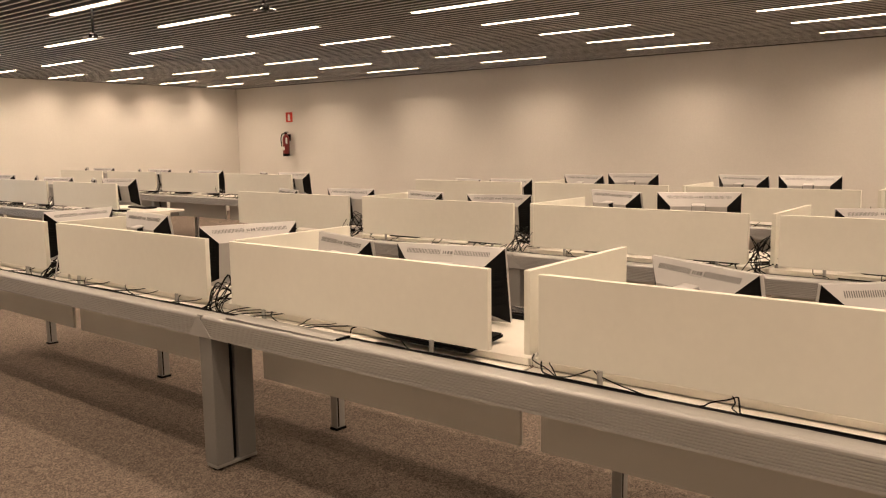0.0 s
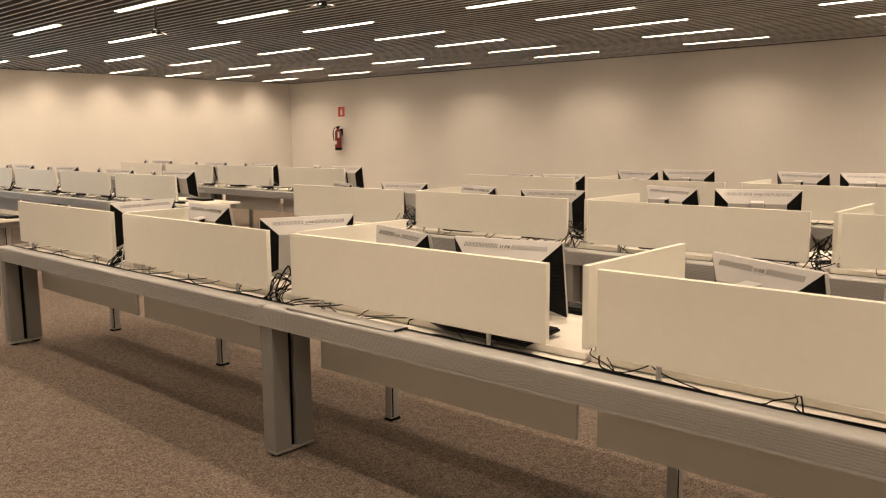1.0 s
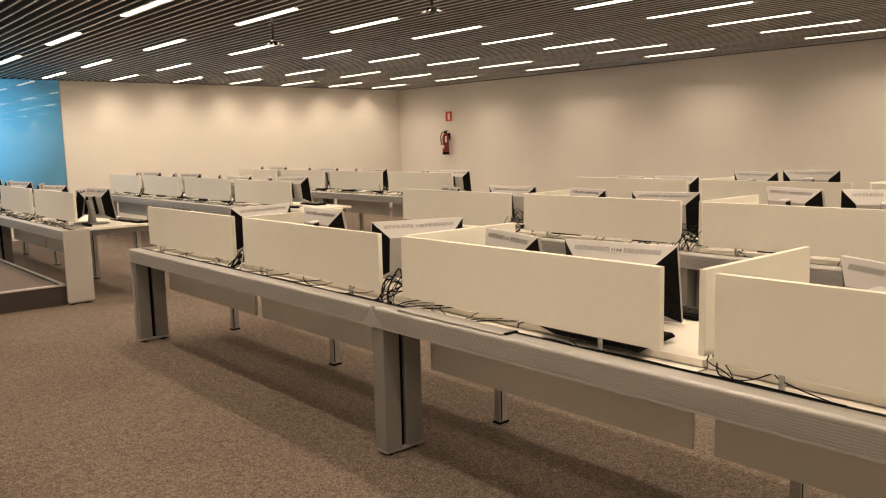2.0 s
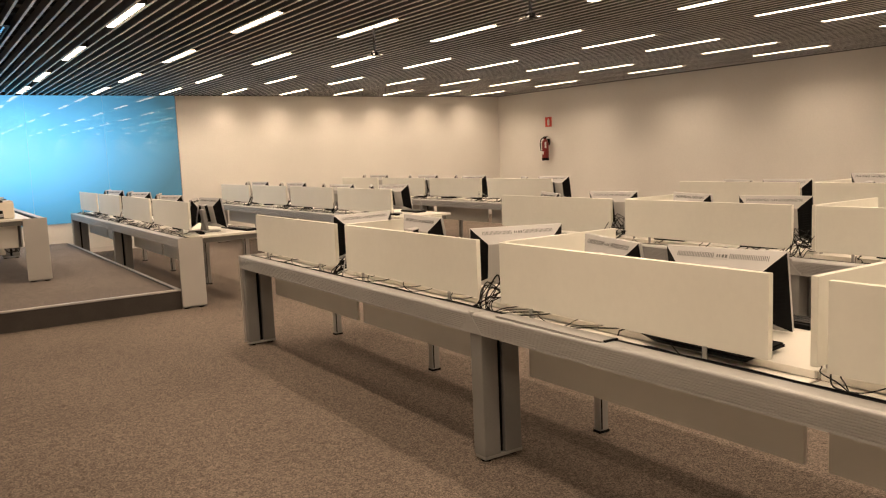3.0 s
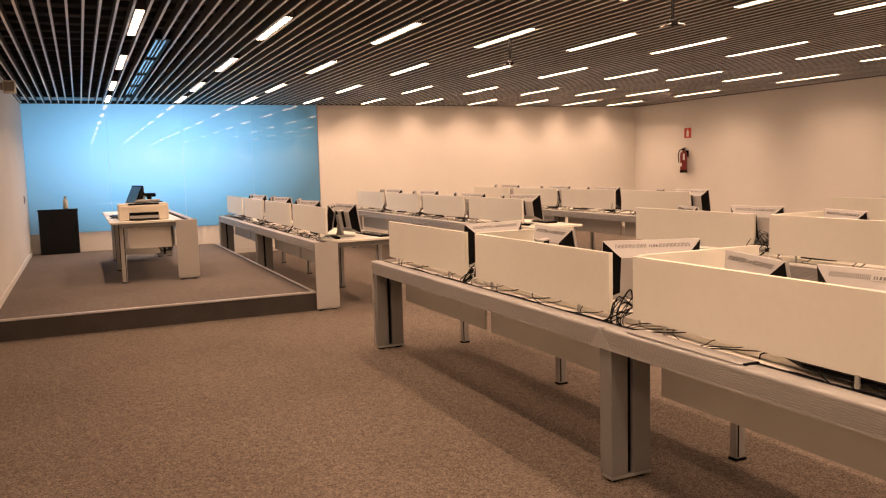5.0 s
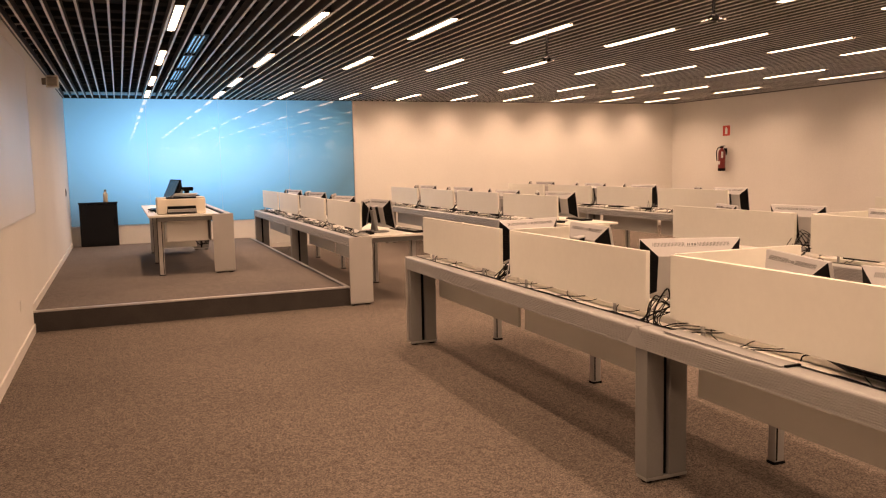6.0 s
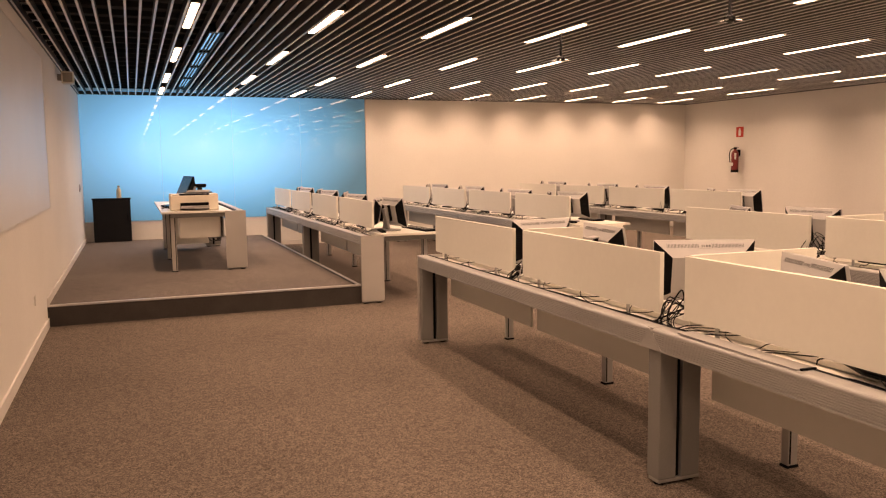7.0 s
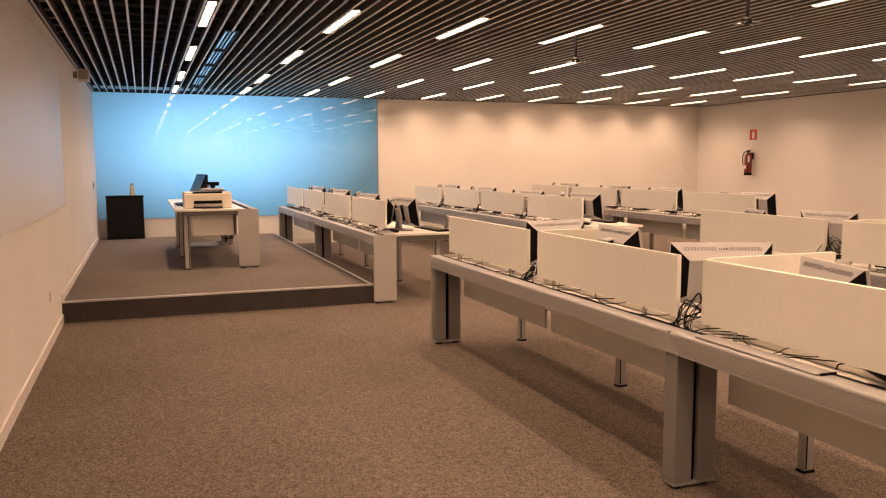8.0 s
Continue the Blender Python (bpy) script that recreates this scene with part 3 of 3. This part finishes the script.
def cable_tangle(x, y, n, big=0.3, far=False):
    """Leads that climb from the rail's slot over the cover to the monitors."""
    for i in range(n):
        yy = y + rng.uniform(-0.07, 0.07)
        h = rng.uniform(0.01, big * 0.36)
        cable([(x + 0.092, yy + rng.uniform(-0.10, 0.10), 0.725), (x + 0.11 + rng.uniform(0, 0.03), yy + rng.uniform(-0.04, 0.04), 0.735 + h * 0.3),
               (x + 0.2 + rng.uniform(-0.03, 0.05), yy + rng.uniform(-0.09, 0.09), 0.75 + h),
               (x + 0.26 + rng.uniform(-0.02, 0.05), yy + rng.uniform(-0.09, 0.09), 0.757 + h * rng.uniform(0.1, 0.5)),
               (x + 0.34 + rng.uniform(0, 0.1), yy + rng.uniform(-0.1, 0.1), 0.755 + h * rng.uniform(0.2, 0.9)),
               (x + 0.45, yy + rng.uniform(-0.2, 0.2), 0.753)], rng.choice((0.0026, 0.0032, 0.004)), rng.random() < 0.12, far)


def cable_arcs(x, y0, y1, n, far=False):
    """Short arcs that leave the slot and slip under the screen."""
    for i in range(n):
        y = rng.uniform(y0, y1)
        dy = rng.uniform(-0.2, 0.2)
        h = rng.uniform(0.006, 0.04)
        cable([(x + 0.091, y, 0.705), (x + 0.10, y + dy * 0.15, 0.738 + h * 0.4), (x + 0.14, y + dy * 0.5, 0.735 + h),
               (x + 0.19, y + dy * 0.85, 0.734 + h * 0.5), (x + 0.25, y + dy, 0.762)], rng.choice((0.0026, 0.0036)), False, far)


# ---------------- rows of benches ----------------
A_X, Q_X, R_X = 2.54, 4.99, 7.45
B_X, C_X, D_X = 2.605, 5.07, 7.51
LBL = "long bench desk with white tops on a grooved aluminium rail"
FRONT = (A_X, -0.11), (Q_X, -0.18), (R_X, -0.28)
BACK = (B_X, 8.42), (C_X, 8.47), (D_X, 8.32)
ZT = {A_X: 1.065, Q_X: 1.072, R_X: 1.072, B_X: 1.10, C_X: 1.09, D_X: 1.09}
SHIFT_A = (0.005, 0.043, 0.06, 0.04)
for x, y in FRONT + BACK:
    bench_desk("bench_desk", pose(x, y, 0), 4, LBL)
    for k in range(4):
        a = y + k * SEAT
        b0 = a + 0.095 + (SHIFT_A[k] if x == A_X else 0.0)
        desk_screen(x + 0.165, b0, b0 + 1.46, ZT[x], (0.175, 0.84) if x != Q_X else (0.12, 0.83))
for x, y in FRONT:
    for k in (1, 2, 3):
        a = y + k * SEAT
        side_screen(x + 0.20, x + 0.95, a - 0.03 if x != A_X else (1.525, 3.14, 4.83)[k - 1], ZT[x])

MONITORS = {
    3.10: [(5.30, 98, 1.09), (4.42, -5, 1.105), (3.50, 67, 1.09), (2.75, -17, 1.052), (2.13, 10, 1.053), (1.03, -27, 1.083), (0.45, 42, 1.08)],
    5.50: [(5.93, -22, 1.08), (5.11, 7, 1.105), (4.25, -18, 1.105), (3.53, 14, 1.10), (2.55, -24, 1.155), (1.98, 20, 1.16), (0.93, 34, 1.10), (0.32, -10, 1.10)],
    7.98: [(5.66, -20, 1.07), (5.07, 10, 1.08), (4.15, -10, 1.14), (3.60, 8, 1.16), (2.50, -15, 1.16), (1.93, 5, 1.165), (0.9, 8, 1.12)],
    8.03: [(8.76, 15, 1.10), (9.40, -30, 1.10), (10.70, 12, 1.11), (11.20, -35, 1.12), (12.10, 10, 1.115), (12.68, -30, 1.12), (13.87, 12, 1.12), (14.45, -30, 1.13)],
    5.58: [(9.08, 18, 1.12), (9.65, -25, 1.11), (10.57, 15, 1.11), (11.15, -25, 1.12), (12.2, 12, 1.12), (12.8, -25, 1.12), (13.8, 12, 1.12), (14.4, -25, 1.12)],
    3.12: [(10.42, 15, 1.11), (11.0, -20, 1.12), (12.0, 15, 1.12), (12.65, -20, 1.12), (13.65, 12, 1.12), (14.25, -20, 1.12)],
}
for x, row in MONITORS.items():
    for y, turn, zt in row:
        monitor(x, y, turn, zt)

monitor(2.96, 9.04, 156, 1.11)
monitor(3.13, 8.88, 8, 1.115)
keyboard(3.42, 8.72, 6)

# keyboards, adaptors and leads
for x, y in FRONT + BACK:
    for k in range(4):
        a = y + k * SEAT
        keyboard(x + 0.80 + rng.uniform(-0.03, 0.04), a + 0.75 + rng.uniform(-0.2, 0.2), rng.uniform(-14, 14))
        for j in range(2 if x > 4 or y > 8 else 0):
            strip(x + 0.30 + rng.uniform(0, 0.05), a + 0.30 + 0.7 * j + rng.uniform(0, 0.3), 90 + rng.uniform(-8, 8))
        if rng.random() < 0.6:
            adaptor(x + 0.33 + rng.uniform(-0.03, 0.05), a + rng.uniform(0.25, 1.4), rng.uniform(-70, 70), 0.747)
        near = x < 3
        if not (near and y < 0):
            cable_arcs(x, a + 0.12, a + 1.52, 10 if y > 8 else 7, x > 4 or y > 8)
            for j in range(2):
                o = rng.uniform(0.115, 0.19)
                cable([(x + o + rng.uniform(-0.02, 0.02), a + 0.2 + 0.22 * i + rng.uniform(-0.08, 0.08), 0.7235 + rng.uniform(0, 0.010)) for i in range(6)], rng.choice((0.0035, 0.0045)), False, x > 4 or y > 8)
        if k and not (near and k == 1 and y < 0):
            cable_tangle(x, a + 0.06, (14 if y < 0 else 8) if near else 11, 0.42 if near else 0.55, x > 4 or y > 8)
ARCS = [(1.35, 1.44), (1.34, 1.40), (1.37, 1.28), (1.33, 1.46), (1.03, 1.22), (0.87, 0.80), (0.76, 0.81), (0.75, 0.79), (0.40, 0.30),
        (2.70, 2.86), (2.62, 2.60), (2.61, 2.48), (2.60, 2.38), (3.05, 2.85), (3.08, 2.95), (3.10, 3.02), (2.98, 2.80), (1.98, 2.06),
        (3.45, 3.56), (3.55, 3.42), (3.90, 3.80), (3.85, 4.05), (4.10, 3.92), (4.35, 4.50), (4.62, 4.48), (4.40, 4.28),
        (4.98, 5.15), (5.30, 5.18), (5.50, 5.70), (5.72, 5.60), (5.95, 6.10), (6.10, 5.92)]
for ya, yb in ARCS:
    dy = (yb - ya) * 1.35
    h = rng.uniform(0.0, 0.018)
    cable([(A_X + 0.094, ya, 0.7415), (A_X + 0.102, ya + dy * 0.12, 0.743), (A_X + 0.125, ya + dy * 0.42 + rng.uniform(-0.015, 0.015), 0.741 + h),
           (A_X + 0.165, ya + dy * 0.75 + rng.uniform(-0.02, 0.02), 0.748 + h), (A_X + 0.215, ya + dy, 0.768), (A_X + 0.28, ya + dy * 1.25, 0.752)], rng.choice((0.0021, 0.0028)))
for ya, yb in ((0.2, 0.75), (1.0, 1.55), (1.5, 1.95), (2.0, 2.15), (3.2, 3.6), (3.9, 4.3), (4.7, 5.2), (5.4, 5.8)):
    cable([(A_X + 0.094, ya, 0.7415), (A_X + 0.098, (ya + yb) / 2 + 0.03, 0.743), (A_X + 0.093, yb, 0.7415)], 0.003)
tagged(new("far_cables", tube_mesh("far_cables", far_verts, far_faces, CABLE)), "tangle of thin black leads along the farther desks", "cables", "", "stuff")
dock = thing("docking_base", pose(2.790, 2.0, 0.7545, 0, -6, 0), "flat black docking base lying across the cable cover of a desk", "docking base")
for nm, z0, z1, g in (("base", 0.0, 0.009, 0.0), ("lid", 0.0092, 0.016, 0.004)):
    bm = bmesh.new()
    out = [(-0.092 + g, -0.25 + g), (-0.088 + g, 0.15), (0.0, 0.37 - g), (0.12 - g, 0.38 - g), (0.12 - g, -0.26 + g)]
    lo, hi = [bm.verts.new((p, q, z0)) for p, q in out], [bm.verts.new((p, q, z1)) for p, q in out]
    bm.faces.new(hi)
    bm.faces.new(reversed(lo))
    for i in range(5):
        bm.faces.new((lo[i], lo[(i + 1) % 5], hi[(i + 1) % 5], hi[i]))
    bmesh.ops.recalc_face_normals(bm, faces=bm.faces)
    part(nm, bm, BLACK, dock)
flap = thing("cable_flap", pose(2.598, 2.30, 0.7405, 0.3, 0, 0), "loose aluminium cable flap lying on the desk rail", "cable flap")
part("plate", B(-0.045, 0.04, 0, 0.68, 0.0, 0.006, 0.001), ALU, flap)
part("end_block", B(-0.03, 0.04, -0.012, 0.0, 0.0, 0.008, 0.001), BLACK, flap)

# ---------------- stage desk and the things on it ----------------
ZD = PLAT_Z + 0.747
stage = bench_desk("stage_desk", pose(1.66, 10.42, PLAT_Z), 2, "white two-seat desk with grey end panel on the stage", mirror=True, depth=1.0, rear=0.835)
part("drawer_box", B(-0.79, -0.30, 0.12, 0.60, 0.41, 0.72, 0.003), LAMINATE, stage, "hanging white drawer unit")
part("drawer_box", B(-0.80, -0.25, 2.5, 3.0, 0.12, 0.60, 0.003), LAMINATE, stage, "white pedestal drawer unit")
for i in range(3):
    wire("lead", [(-0.42 + 0.05 * i, 0.75, 0.70), (-0.40 + 0.05 * i, 0.8, 0.36 + 0.02 * i), (-0.3 + 0.03 * i, 0.85, 0.3), (-0.22, 0.9, 0.42), (-0.2, 0.95, 0.66)], 0.006, CABLE, stage)

pr = thing("printer", pose(1.065, 10.80, ZD), "cream desktop inkjet printer with dark paper slot on a desk", "printer")
part("body", B(-0.29, 0.29, -0.19, 0.19, 0.0, 0.19, 0.014), BEIGE_PLASTIC, pr)
part("paper_slot", B(-0.17, 0.17, -0.194, -0.188, 0.062, 0.10), BLACK, pr)
part("front_recess", B(-0.175, 0.175, -0.1935, -0.188, 0.008, 0.058), BLACK, pr)
part("output_tray", B(-0.17, 0.17, -0.24, -0.19, 0.025, 0.06, 0.004), SILVER_DARK, pr)
part("lid", B(-0.285, 0.285, -0.17, 0.185, 0.19, 0.205, 0.005), BEIGE_PLASTIC, pr)
part("panel", B(-0.18, 0.18, -0.185, -0.12, 0.1905, 0.212, 0.003), BLACK, pr)
mm = monitor(0.99, 11.9, 191, 1.385, 24, ZD)
mm["label"] = "dark screened monitor tilted back on the stage desk"
keyboard(0.80, 11.75, 185, ZD)
for ch in mm.children:
    if ch.name.split(".")[0] in ("back_shell", "bezel", "stand"):
        ch.material_slots[0].link = "OBJECT"
        ch.material_slots[0].material = BLACK
sc = thing("scanner", pose(1.165, 11.42, ZD, 0, 0, -4), "black flatbed scanner with papers lying on its lid", "scanner")
part("body", B(-0.19, 0.19, -0.15, 0.15, 0.006, 0.165, 0.012), BLACK, sc)
part("lid", B(-0.19, 0.19, -0.15, 0.15, 0.167, 0.205, 0.010), BLACK, sc)
for fx in (-0.15, 0.15):
    part("foot", B(fx - 0.02, fx + 0.02, -0.12, 0.12, 0.0, 0.006), BLACK, sc)
pap = thing("paper_stack", pose(1.165, 11.40, ZD + 0.2055, 0, 0, -8), "few loose white sheets lying on a scanner", "papers")
for i in range(4):
    part("sheet", B(-0.145 + 0.008 * i, 0.145 + 0.006 * i, -0.10 - 0.004 * i, 0.10 - 0.004 * i, 0.007 * i, 0.007 * i + 0.006), WHITE_PLASTIC, pap)
ph = thing("telephone", pose(1.25, 11.95, ZD, 0, 0, 20), "black desk telephone with raised handset on a stand", "telephone")
part("base", B(-0.09, 0.09, -0.09, 0.09, 0.0, 0.04, 0.012), BLACK, ph)
part("stand", B(-0.03, 0.03, 0.02, 0.06, 0.04, 0.25, 0.006), BLACK, ph)
part("handset", B(-0.085, 0.085, 0.0, 0.08, 0.25, 0.305, 0.014), BLACK, ph)
mo = thing("computer_mouse", pose(0.80, 11.2, ZD, 0, 0, 15), "small black computer mouse with its lead", "mouse")
bm = bmesh.new()
bmesh.ops.create_uvsphere(bm, u_segments=16, v_segments=8, radius=1, matrix=Matrix.Translation((0, 0, 0.012)) @ Matrix.Diagonal((0.032, 0.055, 0.022, 1)))
bmesh.ops.bisect_plane(bm, geom=bm.verts[:] + bm.edges[:] + bm.faces[:], plane_co=(0, 0, 0.0), plane_no=(0, 0, -1), clear_outer=True)
part("shell", bm, BLACK, mo, smooth=True)
wire("lead", [(0, 0.05, 0.012), (0.03, 0.12, 0.004), (-0.06, 0.2, 0.004), (0.02, 0.3, 0.004)], 0.0025, CABLE, mo)

cab = thing("cabinet", pose(0.0, 15.2, PLAT_Z), "low matt black office cabinet against the glass wall", "cabinet")
part("body", B(-0.31, 0.30, 0.02, 0.21, 0.0, 0.735, 0.004), CABINET_DARK, cab)
part("top", B(-0.32, 0.31, 0.0, 0.212, 0.735, 0.76, 0.004), CABINET_DARK, cab)
door = part("door", B(-0.30, 0.29, 0.0, 0.0195, 0.03, 0.725, 0.003), CABINET_DARK, cab)
part("handle", B(0.24, 0.255, -0.02, 0.0, 0.36, 0.48, 0.003), BLACK, door)
bt = thing("bottle", pose(0.12, 15.31, PLAT_Z + 0.76), "small pale plastic bottle with dark cap on the cabinet", "bottle")
part("body", lathe([(0.036, 0), (0.040, 0.006), (0.040, 0.13), (0.034, 0.155), (0.018, 0.175), (0.018, 0.19)], 18), BOTTLE, bt, smooth=True)
part("cap", lathe([(0.02, 0.19), (0.021, 0.192), (0.021, 0.215), (0.018, 0.218)], 16), GREY_PLASTIC, bt)

# ---------------- wall and ceiling fixtures ----------------
sp = thing("wall_speaker", pose(X_LEFT, 11.3, 2.55), "small beige loudspeaker on a wall bracket under the ceiling", "loudspeaker")
part("bracket", B(0.0, 0.05, 0.05, 0.15, 0.04, 0.12, 0.004), GREY_PLASTIC, sp)
part("body", B(0.05, 0.19, 0.0, 0.18, 0.0, 0.15, 0.01), BEIGE_PLASTIC, sp)
part("grille", B(0.065, 0.175, -0.006, 0.0, 0.02, 0.13, 0.004), GREY_PLASTIC, sp)
sw = thing("light_switch", pose(X_LEFT, 14.5, 1.11), "small grey wall switch plate", "switch")
part("plate", B(0, 0.012, -0.045, 0.045, 0, 0.12, 0.003), GREY_PLASTIC, sw)
part("rocker", B(0.012, 0.018, -0.02, 0.02, 0.03, 0.09, 0.002), SILVER_DARK, sw)
so = thing("wall_socket", pose(X_LEFT, 7.55, 0.36), "small white socket plate low on the wall", "socket")
part("plate", B(0, 0.010, -0.04, 0.04, 0, 0.08, 0.003), WHITE_PLASTIC, so)

sg = thing("fire_sign", pose(X_RIGHT, 13.635, 2.075), "red fire extinguisher sign with pale pictogram on the wall", "sign")
part("plate", B(-0.006, 0.0, -0.105, 0.105, -0.105, 0.105, 0.001), RED_SIGN, sg)
part("pictogram", B((-0.008, -0.006, -0.035, 0.035, -0.075, 0.045), (-0.008, -0.006, -0.015, 0.015, 0.045, 0.075)), WHITE_PLASTIC, sg)

ex = thing("fire_extinguisher", pose(X_RIGHT - 0.115, 13.635, 1.24), "red fire extinguisher hung on the wall", "fire extinguisher")
part("cylinder", lathe([(0.05, 0), (0.070, 0.012), (0.074, 0.03), (0.074, 0.37), (0.065, 0.415), (0.045, 0.445), (0.03, 0.455), (0.03, 0.475)], 24), RED, ex, smooth=True)
part("label", B(-0.0775, -0.070, -0.028, 0.030, 0.135, 0.205, 0.001), WHITE_PLASTIC, ex, "pale instruction label")
part("label", B(-0.068, -0.030, -0.0765, -0.060, 0.27, 0.40, 0.001), WHITE_PLASTIC, ex, "pale inspection label")
part("base_ring", lathe([(0.072, 0.0), (0.0765, 0.002), (0.0765, 0.055), (0.072, 0.057)], 24), BLACK, ex, "black rubber base")
part("valve", B(-0.022, 0.022, -0.03, 0.03, 0.475, 0.51, 0.004), BLACK, ex)
part("lever", B((-0.012, 0.012, -0.09, 0.03, 0.512, 0.524, 0.003)), BLACK, ex)
wire("hose", [(0, 0.03, 0.495), (-0.03, 0.085, 0.47), (-0.05, 0.105, 0.38), (-0.05, 0.095, 0.27), (-0.05, 0.085, 0.21)], 0.011, BLACK, ex)
part("bracket", B(0.072, 0.115, -0.03, 0.03, 0.33, 0.47, 0.002), BLACK, ex)


def ceiling_mount(x, y, turn):
    t = thing("projector_mount", pose(x, y, 2.49, 0, 0, turn), "empty black projector mount hanging from the ceiling", "ceiling mount", "projector mounts")
    part("pole", R((0, 0, 0.03), (0, 0, Z_CEIL + 0.12 - 2.49), 0.012, 12), BLACK, t)
    part("hub", lathe([(0.035, 0.0), (0.04, 0.005), (0.04, 0.03), (0.02, 0.045)], 16), BLACK, t)
    for a in (20, 110, 200, 290):
        c, q = math.cos(radians(a)), math.sin(radians(a))
        part("arm", R((0.03 * c, 0.03 * q, 0.012), (0.09 * c, 0.09 * q, -0.004), 0.006, 8), SILVER_DARK, t)
    return t


ceiling_mount(4.41, 4.88, 10)
ceiling_mount(4.35, 7.22, 35)
